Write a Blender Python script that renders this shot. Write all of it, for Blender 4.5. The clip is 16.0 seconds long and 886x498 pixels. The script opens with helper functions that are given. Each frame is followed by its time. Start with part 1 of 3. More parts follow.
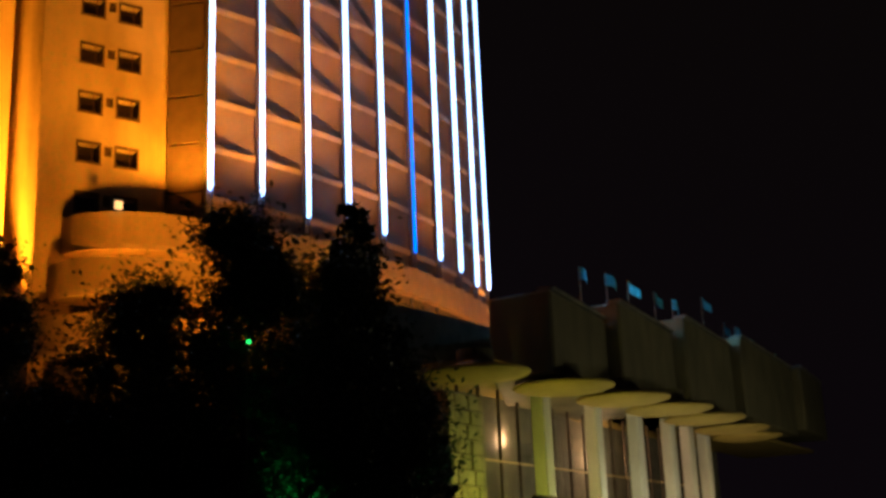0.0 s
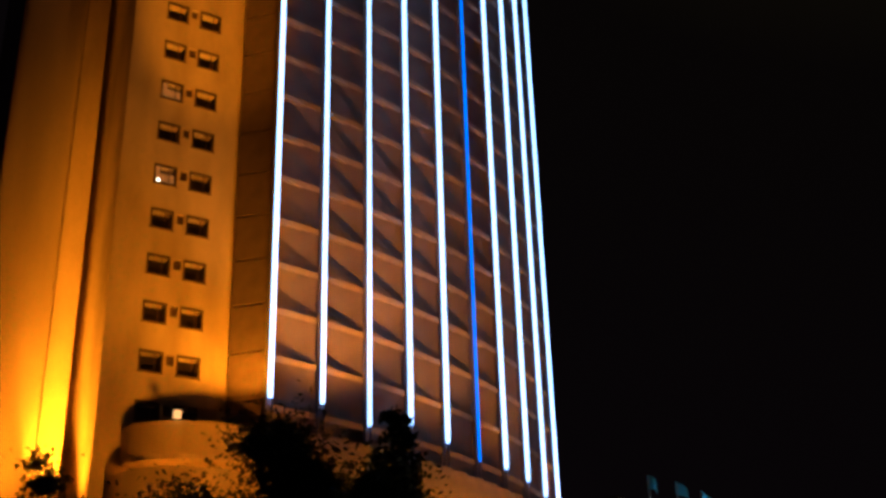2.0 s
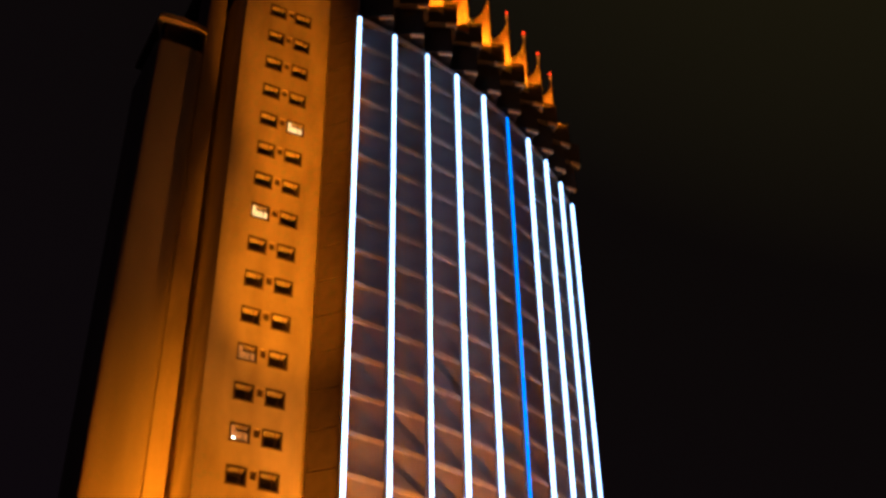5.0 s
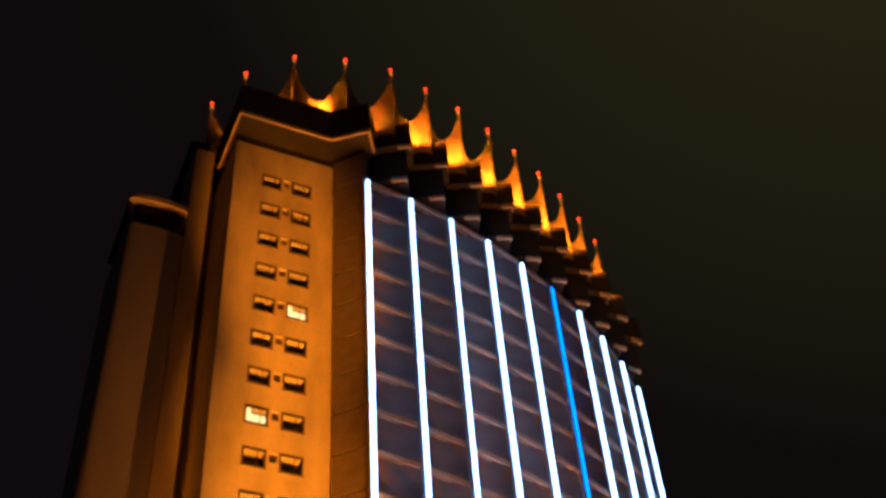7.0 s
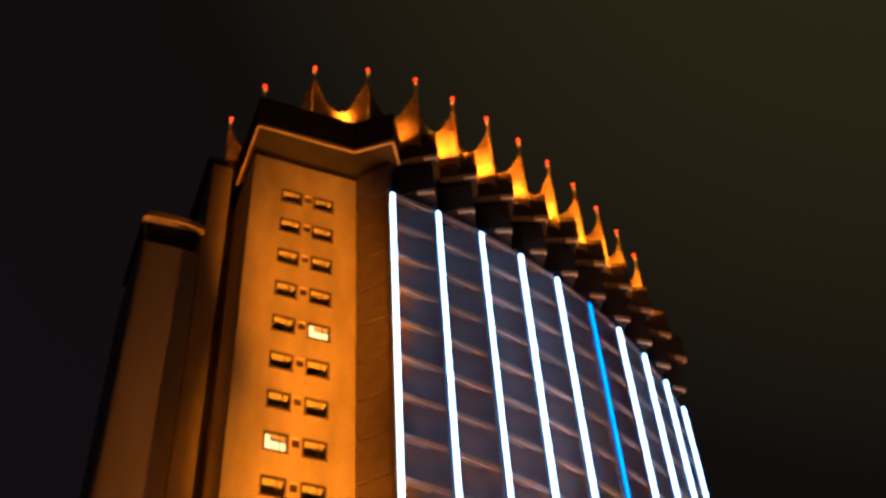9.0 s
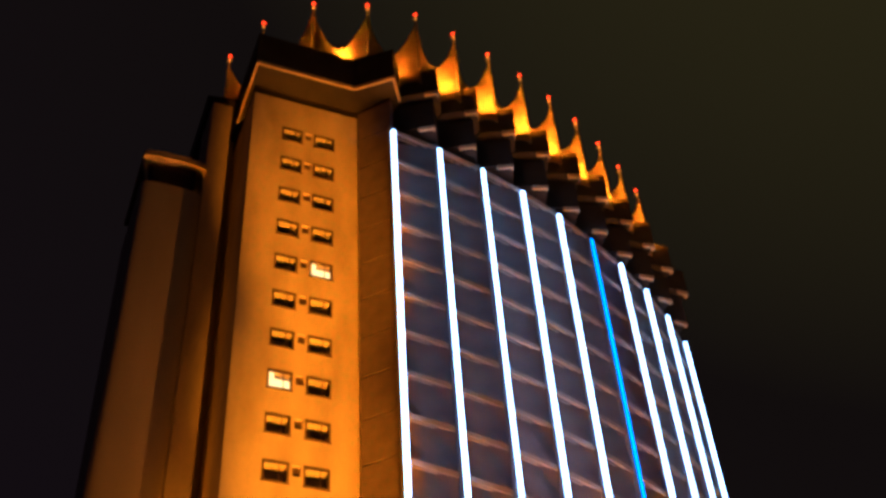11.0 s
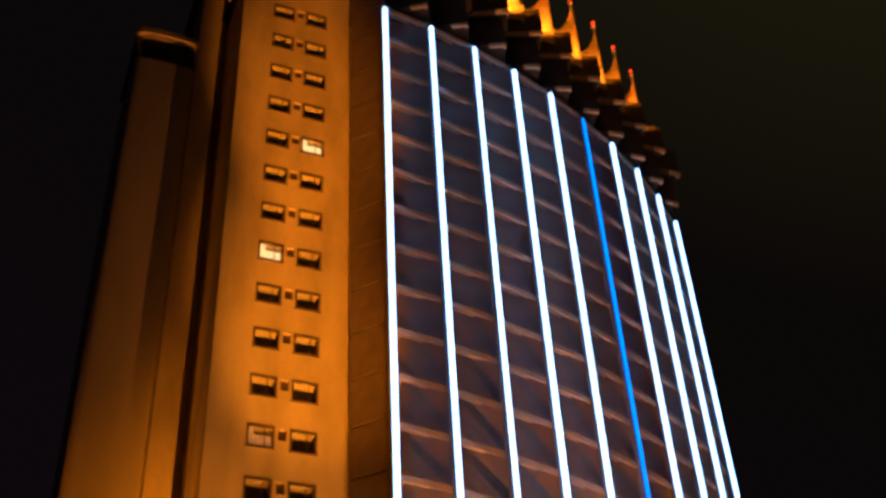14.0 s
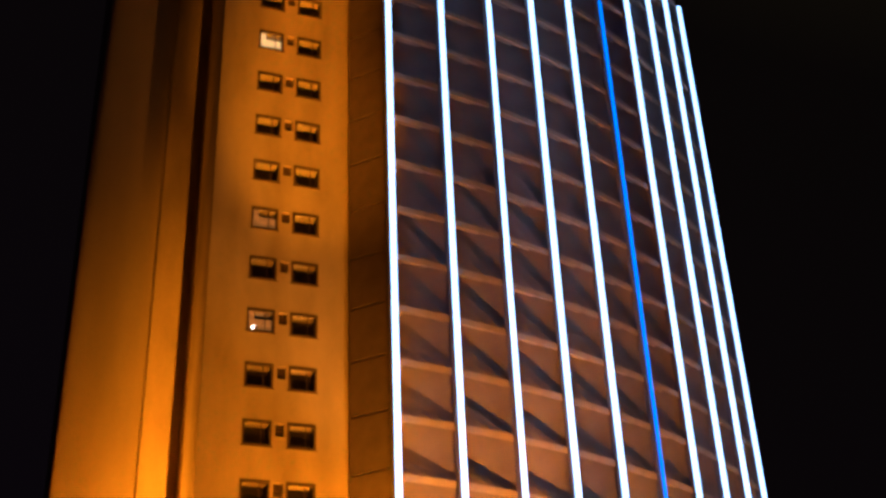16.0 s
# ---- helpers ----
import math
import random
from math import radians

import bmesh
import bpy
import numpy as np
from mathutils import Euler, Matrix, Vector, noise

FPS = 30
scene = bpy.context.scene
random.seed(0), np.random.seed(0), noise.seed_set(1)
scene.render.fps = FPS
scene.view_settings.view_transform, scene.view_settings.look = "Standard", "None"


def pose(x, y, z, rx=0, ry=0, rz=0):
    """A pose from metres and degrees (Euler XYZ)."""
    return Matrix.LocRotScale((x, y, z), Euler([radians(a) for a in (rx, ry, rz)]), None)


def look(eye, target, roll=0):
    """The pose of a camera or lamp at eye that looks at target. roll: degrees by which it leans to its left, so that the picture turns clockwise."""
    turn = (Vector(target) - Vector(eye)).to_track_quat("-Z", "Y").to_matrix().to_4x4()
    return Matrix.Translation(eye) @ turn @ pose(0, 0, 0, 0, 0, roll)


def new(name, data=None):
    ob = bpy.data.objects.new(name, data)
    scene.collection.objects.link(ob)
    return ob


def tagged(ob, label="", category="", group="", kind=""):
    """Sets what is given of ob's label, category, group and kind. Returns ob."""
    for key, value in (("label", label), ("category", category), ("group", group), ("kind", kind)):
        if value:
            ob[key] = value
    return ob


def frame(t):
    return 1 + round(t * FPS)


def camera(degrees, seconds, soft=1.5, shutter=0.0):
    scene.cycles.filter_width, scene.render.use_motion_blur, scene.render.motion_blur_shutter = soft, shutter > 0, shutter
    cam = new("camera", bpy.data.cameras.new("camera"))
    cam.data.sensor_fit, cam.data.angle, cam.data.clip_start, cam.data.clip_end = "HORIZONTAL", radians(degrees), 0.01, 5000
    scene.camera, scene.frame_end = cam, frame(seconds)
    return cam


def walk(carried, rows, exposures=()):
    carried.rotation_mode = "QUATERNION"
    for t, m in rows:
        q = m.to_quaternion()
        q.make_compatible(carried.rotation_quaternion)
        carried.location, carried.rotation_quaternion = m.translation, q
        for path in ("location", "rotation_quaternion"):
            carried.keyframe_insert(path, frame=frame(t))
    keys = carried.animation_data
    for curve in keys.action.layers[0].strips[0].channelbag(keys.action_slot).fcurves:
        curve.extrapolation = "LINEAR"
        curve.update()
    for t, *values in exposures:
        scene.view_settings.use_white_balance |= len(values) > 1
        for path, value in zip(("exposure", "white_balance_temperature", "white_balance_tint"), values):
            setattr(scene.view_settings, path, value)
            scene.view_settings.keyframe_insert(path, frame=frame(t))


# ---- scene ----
cam = camera(40.41, 16.0, soft=3.3)
# seconds, eye x, y, z, yaw to the left of +y, pitch up, roll
ROWS = [
    (0, -23.537, -69.811, 1.810, -35.808, 15.100, -2.387),
    (0.5, -23.502, -70.174, 1.894, -34.417, 17.254, -1.686),
    (1, -22.369, -68.720, 2.257, -33.415, 20.039, -2.079),
    (1.5, -22.484, -69.508, 2.292, -32.575, 22.400, -1.825),
    (2, -22.189, -69.770, 1.937, -32.257, 25.100, -1.731),
    (2.5, -22.543, -70.403, 1.549, -31.848, 26.804, -1.526),
    (3, -23.758, -70.892, 2.111, -32.091, 27.249, -1.257),
    (3.5, -24.697, -71.467, 2.350, -32.053, 28.276, -0.515),
    (4, -24.650, -73.193, 1.864, -30.856, 30.347, -0.417),
    (4.5, -24.803, -74.118, 1.703, -29.547, 32.937, -0.629),
    (5, -24.837, -74.782, 1.618, -29.160, 35.604, -1.050),
    (5.2, -24.829, -74.388, 1.964, -29.099, 36.536, -0.988),
    (7.3, -15.487, -58.023, 12.633, -26.849, 47.593, -4.880),
    (7.5, -15.167, -57.613, 13.034, -26.181, 48.079, -4.431),
    (8, -14.398, -56.605, 14.026, -24.592, 48.410, -3.741),
    (8.5, -14.189, -56.273, 14.511, -24.737, 48.329, -3.930),
    (9, -14.081, -55.991, 14.531, -25.033, 47.900, -4.359),
    (9.5, -14.071, -55.913, 14.653, -25.252, 47.136, -5.121),
    (12, -14.115, -55.981, 14.675, -24.373, 44.058, -4.214),
    (12.5, -14.172, -55.905, 14.644, -24.417, 44.034, -4.076),
    (13, -13.920, -55.848, 14.121, -24.257, 43.402, -4.257),
    (13.5, -13.609, -56.238, 13.527, -23.746, 41.692, -3.913),
    (14, -13.074, -57.023, 12.828, -23.469, 39.633, -3.505),
    (14.5, -12.839, -57.902, 11.685, -22.566, 37.376, -2.975),
    (15, -12.606, -58.017, 11.890, -21.753, 34.746, -3.167),
    (15.5, -12.741, -58.164, 11.854, -21.915, 32.592, -3.022),
    (16, -12.671, -59.791, 11.336, -21.696, 29.391, -2.605),
]


def eye_pose(x, y, z, yaw, pitch, roll):
    a, b = radians(yaw), radians(pitch)
    way = Vector((-math.sin(a) * math.cos(b), math.cos(a) * math.cos(b), math.sin(b)))
    return look((x, y, z), Vector((x, y, z)) + way, roll)


# seconds, stops, white balance
EXPOSURES = [(0.0, 0.42, 5950, 10), (0.5, 0.45, 5950, 10), (1.0, 0.8, 5950, 10), (1.5, 0.2, 5950, 10), (2.5, -0.12, 5950, 10), (3.5, -0.25, 5950, 10), (4.0, 0.2, 5950, 10), (4.5, 0.48, 5950, 10), (5.0, 0.72, 5950, 10), (7.3, 1.25, 5700, 10), (9.0, 1.5, 5700, 10), (12.5, 1.4, 5700, 10), (13.5, 1.0, 5700, 10), (14.0, 0.7, 5850, 10), (14.5, 0.2, 5950, 10), (16.0, 0.2, 5950, 10)]
walk(cam, [(t, eye_pose(*r)) for t, *r in ROWS], EXPOSURES)
# ---------------------------------------------------------------- world and light
world = bpy.data.worlds.new("night_sky")
scene.world = world
world.use_nodes = True
wn = world.node_tree.nodes
wl = world.node_tree.links
bg = wn["Background"]
bg.inputs["Strength"].default_value = 1.0
wtex = wn.new("ShaderNodeTexCoord")
wdot = wn.new("ShaderNodeVectorMath")
wdot.operation = "DOT_PRODUCT"
wdot.inputs[1].default_value = (0.45, 0.1, 0.85)
wl.new(wtex.outputs["Generated"], wdot.inputs[0])
wramp = wn.new("ShaderNodeValToRGB")
wl.new(wdot.outputs["Value"], wramp.inputs[0])
wramp.color_ramp.elements[0].position, wramp.color_ramp.elements[0].color = 0.35, (0.0024, 0.0014, 0.0022, 1)
wramp.color_ramp.elements[1].position, wramp.color_ramp.elements[1].color = 0.96, (0.0086, 0.0067, 0.0022, 1)
mid = wramp.color_ramp.elements.new(0.80)
mid.color = (0.0021, 0.0014, 0.0012, 1)
wl.new(wramp.outputs[0], bg.inputs["Color"])

CX, CY, RAD = 0.006, 58.564, 61.541  # the tower's long facade is an arc
SODIUM = (1.0, 0.268, 0.002)


def flood(name, at, target, watts, colour=SODIUM, angle=70, blend=0.6, radius=0.25):
    data = bpy.data.lights.new(name, "SPOT")
    data.energy, data.color, data.spot_size, data.spot_blend, data.shadow_soft_size = watts, colour, radians(angle), blend, radius
    ob = new(name, data)
    ob.matrix_world = look(at, target)
    return ob


def glow(name, at, watts, colour=SODIUM, radius=0.15):
    data = bpy.data.lights.new(name, "POINT")
    data.energy, data.color, data.shadow_soft_size = watts, colour, radius
    ob = new(name, data)
    ob.location = at
    return ob


# sodium floodlights at the foot of the tower
flood("floodlight_recess", (-5.1, 0.6, 16.5), (-4.85, 2.9, 24.5), 70000, angle=36, blend=1.0)
flood("floodlight_recess", (-5.5, 0.5, 14.5), (-3.08, 1.9, 26.0), 60000, angle=32, blend=1.0)
flood("floodlight_stair", (-9.0, -4.5, 9.0), (-8.3, 3.0, 26.5), 66000, angle=33, blend=1.0)
flood("floodlight_end", (4.9, -3.4, 24.8), (2.6, 0.2, 56.0), 5500, angle=120, blend=0.9)
for aim_z, kw, wide in ((36.0, 70, 25), (56.0, 235, 12.5), (75.0, 285, 10.5)):
    flood("floodlight_lawn", (3.0, -34.0, 1.5), (1.0 if aim_z < 50 else 2.3, 0.0, aim_z), kw * 1000, angle=wide, blend=1.0)
for bearing in (14.0, 22.0, 30.0, 39.0):
    glow("podium_lamp", (CX + (RAD + 4.0) * math.sin(radians(bearing)), CY - (RAD + 4.0) * math.cos(radians(bearing)), 18.9), 500 if bearing < 38 else 350)
glow("terrace_lamp", (1.0, -3.2, 18.6), 160)
glow("terrace_lamp", (6.0, -3.0, 18.6), 120)
glow("terrace_lamp", (0.0, -3.8, 15.0), 100)
flood("floodlight_terrace", (5.0, -32.0, 1.5), (2.6, -3.0, 19.0), 44000, angle=30, blend=1.0)
FACADE_LAMPS = ((9.5, 7.2, 18.8, 15.5), (19.0, 7.2, 18.8, 7.5), (28.5, 7.2, 18.8, 5.5), (41.0, 3.2, 18.8, 6.5))

# ---------------------------------------------------------------- materials


def material(name, colour, rough=0.85, metal=0.0, vary=0.18, scale=0.35, grain=14.0, bump=0.15, streak=0.0, emit=None, strength=0.0, spec=0.3, rnd=0.0):
    m = bpy.data.materials.new(name)
    m.use_nodes = True
    n, l = m.node_tree.nodes, m.node_tree.links
    b = n["Principled BSDF"]
    b.inputs["Roughness"].default_value, b.inputs["Metallic"].default_value = rough, metal
    b.inputs["Specular IOR Level"].default_value = spec
    if emit:
        b.inputs["Emission Color"].default_value, b.inputs["Emission Strength"].default_value = (*emit, 1), strength
    tc = n.new("ShaderNodeTexCoord")
    big, fine = n.new("ShaderNodeTexNoise"), n.new("ShaderNodeTexNoise")
    mp = n.new("ShaderNodeMapping")
    mp.inputs["Scale"].default_value = (1, 1, 1 - 0.85 * streak)
    l.new(tc.outputs["Object"], mp.inputs[0])
    big.inputs["Scale"].default_value, big.inputs["Detail"].default_value = scale, 6
    fine.inputs["Scale"].default_value, fine.inputs["Detail"].default_value = grain, 4
    l.new(mp.outputs[0], big.inputs["Vector"])
    l.new(tc.outputs["Object"], fine.inputs["Vector"])
    add = n.new("ShaderNodeMath")
    add.operation = "MULTIPLY_ADD"
    l.new(fine.outputs["Fac"], add.inputs[0])
    add.inputs[1].default_value = 0.35
    l.new(big.outputs["Fac"], add.inputs[2])
    if rnd:
        info = n.new("ShaderNodeObjectInfo")
        more = n.new("ShaderNodeMath")
        more.operation = "MULTIPLY_ADD"
        l.new(info.outputs["Random"], more.inputs[0])
        more.inputs[1].default_value = rnd
        l.new(add.outputs[0], more.inputs[2])
        add = more
    ramp = n.new("ShaderNodeValToRGB")
    e = ramp.color_ramp.elements
    e[0].position, e[1].position = 0.42, 0.92
    e[0].color = (*[c * (1 - vary) for c in colour], 1)
    e[1].color = (*[min(1, c * (1 + vary)) for c in colour], 1)
    l.new(add.outputs[0], ramp.inputs[0])
    l.new(ramp.outputs[0], b.inputs["Base Color"])
    if bump:
        bp = n.new("ShaderNodeBump")
        bp.inputs["Strength"].default_value, bp.inputs["Distance"].default_value = bump, 0.03
        l.new(fine.outputs["Fac"], bp.inputs["Height"])
        l.new(bp.outputs[0], b.inputs["Normal"])
    return m


def clear_glass(name):
    m = bpy.data.materials.new(name)
    m.use_nodes = True
    n, l = m.node_tree.nodes, m.node_tree.links
    shine, clear, mix = n.new("ShaderNodeBsdfGlossy"), n.new("ShaderNodeBsdfTransparent"), n.new("ShaderNodeMixShader")
    shine.inputs["Roughness"].default_value = 0.05
    mix.inputs[0].default_value = 0.06
    l.new(clear.outputs[0], mix.inputs[1])
    l.new(shine.outputs[0], mix.inputs[2])
    l.new(mix.outputs[0], n["Material Output"].inputs["Surface"])
    return m


CONCRETE = material("plastered_concrete", (0.48, 0.40, 0.29), streak=0.8, scale=0.45, vary=0.3)
SMOOTH = material("smooth_concrete", (0.45, 0.38, 0.28), streak=0.9, scale=0.3, vary=0.2)
PANEL = material("facade_panel", (0.33, 0.28, 0.26), vary=0.18, scale=0.6, rnd=0.12)
# cladding with the corner's weak floodlight and blue tube tint in its colour
CORNER = material("shaded_corner_cladding", (0.17, 0.13, 0.16), vary=0.2, scale=0.8, rnd=0.15)
SLAB = material("balcony_concrete", (0.55, 0.47, 0.38), vary=0.2, scale=1.2, rnd=0.1)
FIN = material("fin_metal", (0.20, 0.20, 0.22), rough=0.55)
BRONZE = material("dark_bronze_cladding", (0.055, 0.046, 0.034), rough=0.85, vary=0.3, spec=0.1)
CEILING = material("painted_ceiling", (0.52, 0.48, 0.42), vary=0.08)
FASCIA = material("light_fascia", (0.66, 0.50, 0.27), vary=0.2, scale=1.5)
GOLD = material("golden_corrugated_sheet", (0.62, 0.46, 0.20), rough=0.5, metal=0.25, vary=0.15, scale=0.8)
STEEL = material("painted_steel", (0.25, 0.2, 0.14), rough=0.5, metal=0.4)
# frame paint; its dark tone also stands for shade on the window reveals
DARKFRAME = material("frame_paint_and_reveal_shade", (0.10, 0.075, 0.055), rough=0.6)
PANE = clear_glass("window_glass")
# near-black sheet standing for the unlit rooms behind the windows
ROOM_DARK = material("dark_room_backing", (0.03, 0.025, 0.022), vary=0.3)
STONE = material("podium_stone", (0.20, 0.19, 0.15), vary=0.35, scale=0.8, bump=0.4)
RUBBLE = material("rubble_stone", (0.26, 0.24, 0.17), vary=0.3, scale=1.2, bump=0.5, rnd=0.3)
OLIVE = material("olive_cladding", (0.17, 0.155, 0.085), rough=0.7, vary=0.35, scale=0.4, streak=0.6)
DISC = material("disc_soffit_plaster", (0.36, 0.27, 0.07), vary=0.18, scale=0.5)
WHITE = material("white_column_render", (0.66, 0.66, 0.62), vary=0.14, scale=0.7, streak=0.7)
ASPHALT = material("asphalt", (0.05, 0.05, 0.05), vary=0.3, scale=0.6)
LEAF = material("leaf_green", (0.10, 0.12, 0.07), rough=0.6, vary=0.4, scale=1.5, bump=0)
NEEDLE = material("needle_green", (0.03, 0.05, 0.03), rough=0.7, vary=0.4, scale=1.5, bump=0)
BARK = material("bark", (0.07, 0.055, 0.04), vary=0.4, scale=3.0, bump=0.6)
CLOTH = material("flag_cloth", (0.12, 0.42, 0.52), rough=0.8, vary=0.1, scale=2.0)
LED_WHITE = material("white_light_tube", (0.8, 0.8, 0.8), emit=(0.30, 0.54, 1.0), strength=3.8, bump=0)
LED_BLUE = material("blue_light_tube", (0.02, 0.06, 0.3), emit=(0.0, 0.17, 1.0), strength=1.9, bump=0)
RED_LAMP = material("red_lamp_glass", (0.8, 0.1, 0.05), emit=(1.0, 0.035, 0.004), strength=1.1, bump=0)
AMBER_LAMP = material("amber_lamp_glass", (0.8, 0.4, 0.1), emit=(1.0, 0.36, 0.04), strength=0.3, bump=0)
ROOM_LIT = material("lit_curtain", (0.7, 0.6, 0.4), emit=(1.0, 0.62, 0.24), strength=0.8, vary=0.3, scale=3, bump=0)
ROOM_DIM = material("dimly_lit_curtain", (0.5, 0.35, 0.25), emit=(1.0, 0.42, 0.1), strength=0.16, vary=0.3, scale=3, bump=0)
BULB = material("bare_bulb", (0.9, 0.9, 0.9), emit=(1.0, 0.95, 0.85), strength=6.0, bump=0)
GREEN_LAMP = material("green_lamp_glass", (0.1, 0.6, 0.2), emit=(0.05, 1.0, 0.15), strength=1.2, bump=0)

# ---------------------------------------------------------------- mesh helpers


def part(name, bm, mat, parent=None, label="", smooth=False):
    me = bpy.data.meshes.new(name)
    bmesh.ops.recalc_face_normals(bm, faces=bm.faces)
    bm.to_mesh(me)
    bm.free()
    me.materials.append(mat)
    if smooth:
        for poly in me.polygons:
            poly.use_smooth = True
    return again(name, me, parent, label)


def again(name, me, parent=None, label="", m=None):
    ob = new(name, me)
    if parent:
        ob.parent = parent
    if m is not None:
        ob.matrix_basis = m
    if label:
        tagged(ob, label)
    return ob


def thing(name, label, category, group="", kind="", at=(0, 0, 0)):
    ob = new(name)
    ob.location = at
    return tagged(ob, label, category, group, kind)


def prism(pts, z0, z1, bm=None):
    bm = bm or bmesh.new()
    low = [bm.verts.new((x, y, z0)) for x, y in pts]
    top = [bm.verts.new((x, y, z1)) for x, y in pts]
    k = len(pts)
    bm.faces.new(low[::-1])
    bm.faces.new(top)
    for i in range(k):
        bm.faces.new((low[i], low[(i + 1) % k], top[(i + 1) % k], top[i]))
    return bm


def box(x0, x1, y0, y1, z0, z1, bm=None):
    return prism([(x0, y0), (x1, y0), (x1, y1), (x0, y1)], z0, z1, bm)


def bevelled(bm, w=0.03):
    bmesh.ops.bevel(bm, geom=bm.edges[:], offset=w, segments=1, affect="EDGES")
    return bm


def tube(points, radii, sides=10, bm=None):
    bm = bm or bmesh.new()
    rings = []
    for i, (pt, r) in enumerate(zip(points, radii)):
        pt = Vector(pt)
        way = (Vector(points[min(i + 1, len(points) - 1)]) - Vector(points[max(i - 1, 0)])).normalized()
        side = way.cross((0, 0, 1) if abs(way.z) < 0.9 else (1, 0, 0)).normalized()
        up = side.cross(way)
        rings.append([bm.verts.new(pt + r * (math.cos(a) * side + math.sin(a) * up)) for a in (2 * math.pi * k / sides for k in range(sides))])
    for a, b in zip(rings, rings[1:]):
        for k in range(sides):
            bm.faces.new((a[k], a[(k + 1) % sides], b[(k + 1) % sides], b[k]))
    bm.faces.new(rings[0][::-1])
    bm.faces.new(rings[-1])
    return bm


def ball(at, r, bm=None, seg=12):
    bm = bm or bmesh.new()
    bmesh.ops.create_uvsphere(bm, u_segments=seg, v_segments=seg // 2 + 2, radius=r, matrix=Matrix.Translation(at))
    return bm


# ---------------------------------------------------------------- the tower
H = 3.312  # storey
TOP = 84.3  # middle of the top row of windows
A0 = 6.553  # bearing of the first light strip
PITCH = 2.452  # between the two windows of a pair


def strip_at(i):
    """Bearing of light strip i: the bays widen a little towards the far end."""
    return A0 + 3.6823 * i + 0.0175 * i * i


def arc(bearing, out=0.0):
    a = radians(bearing)
    return (CX + (RAD + out) * math.sin(a), CY - (RAD + out) * math.cos(a))


def local(bearing, out=0.0):
    a = radians(bearing)
    return ((RAD + out) * math.sin(a), -(RAD + out) * math.cos(a))


def face(bearing, out=0.0):
    """A point of the facade, which stands behind the light tubes."""
    return local(bearing, out - 0.42)


def turned(bearing, z=0.0):
    return pose(CX, CY, z, 0, 0, bearing)


gm = bmesh.new()
bmesh.ops.create_grid(gm, x_segments=40, y_segments=40, size=1500)
gme = bpy.data.meshes.new("ground")
gm.to_mesh(gme)
gm.free()
gme.materials.append(ASPHALT)
ground = new("ground", gme)
tagged(ground, "dark asphalt ground around the hotel", "ground", kind="structure")

tower = thing("hotel_tower", "tall curved concrete hotel tower lit orange with golden crown", "building")

# end wall with two columns of window openings
XL, XR, WALL_TOP = -3.08, 5.06, 88.25
ROWS_DOWN = 23


def end_wall():
    xs = [XL, -0.75, 0.75, 1.0, 1.5, PITCH - 0.75, PITCH + 0.75, XR]
    zs = {0.0, WALL_TOP}
    for k in range(ROWS_DOWN):
        c = TOP - H * k
        for v in (c - 0.67, c + 0.67, c - 0.12, c + 0.62):
            zs.add(round(v, 3))
    zs = sorted(zs)
    bm = bmesh.new()

    def quad(*p):
        bm.faces.new([bm.verts.new(v) for v in p])

    for i in range(len(xs) - 1):
        for j in range(len(zs) - 1):
            z = (zs[j] + zs[j + 1]) / 2
            k = round((TOP - z) / H)
            off = z - (TOP - H * k)
            inside = 0 <= k < ROWS_DOWN
            if inside and ((i in (1, 5) and abs(off) < 0.67) or (i == 3 and -0.12 < off < 0.62)):
                continue
            quad((xs[i], 0, zs[j]), (xs[i + 1], 0, zs[j]), (xs[i + 1], 0, zs[j + 1]), (xs[i], 0, zs[j + 1]))
    for k in range(ROWS_DOWN):
        c = TOP - H * k
        for x0, x1, z0, z1, d in ((-0.75, 0.75, c - 0.67, c + 0.67, 1.2), (PITCH - 0.75, PITCH + 0.75, c - 0.67, c + 0.67, 1.2), (1.0, 1.5, c - 0.12, c + 0.62, 0.35)):
            quad((x0, 0, z0), (x1, 0, z0), (x1, d, z0), (x0, d, z0))
            quad((x0, 0, z1), (x0, d, z1), (x1, d, z1), (x1, 0, z1))
            quad((x0, 0, z0), (x0, d, z0), (x0, d, z1), (x0, 0, z1))
            quad((x1, 0, z0), (x1, 0, z1), (x1, d, z1), (x1, d, z0))
    # flanks, back and top
    quad((XL, 0, 0), (XL, 0, WALL_TOP), (XL, 6.9, WALL_TOP), (XL, 6.9, 0))
    quad((XR, 0, 0), (XR, 1.3, 0), (XR, 1.3, WALL_TOP), (XR, 0, WALL_TOP))
    quad((XL, 1.3, 0), (XR, 1.3, 0), (XR, 1.3, WALL_TOP), (XL, 1.3, WALL_TOP))
    quad((XL, 0, WALL_TOP), (XR, 0, WALL_TOP), (XR, 1.3, WALL_TOP), (XL, 1.3, WALL_TOP))
    bmesh.ops.remove_doubles(bm, verts=bm.verts, dist=0.001)
    return part("end_wall", bm, CONCRETE, tower)


end_wall()

# one window of each kind, then its repeats
win_frame = bmesh.new()
for x0, x1, z0, z1 in ((-0.80, 0.80, -0.72, -0.61), (-0.80, 0.80, 0.56, 0.72), (-0.80, -0.68, -0.61, 0.56), (0.68, 0.80, -0.61, 0.56)):
    box(x0, x1, -0.03, 0.1, z0, z1, win_frame)
box(0.22, 0.27, 0.06, 0.1, -0.61, 0.56, win_frame)
# dark liners over the concrete reveals: their shade is put into the colour
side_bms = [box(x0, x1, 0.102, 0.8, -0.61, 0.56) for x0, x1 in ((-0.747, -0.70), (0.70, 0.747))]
pane_bm = box(-0.67, 0.67, 0.045, 0.055, -0.60, 0.55)
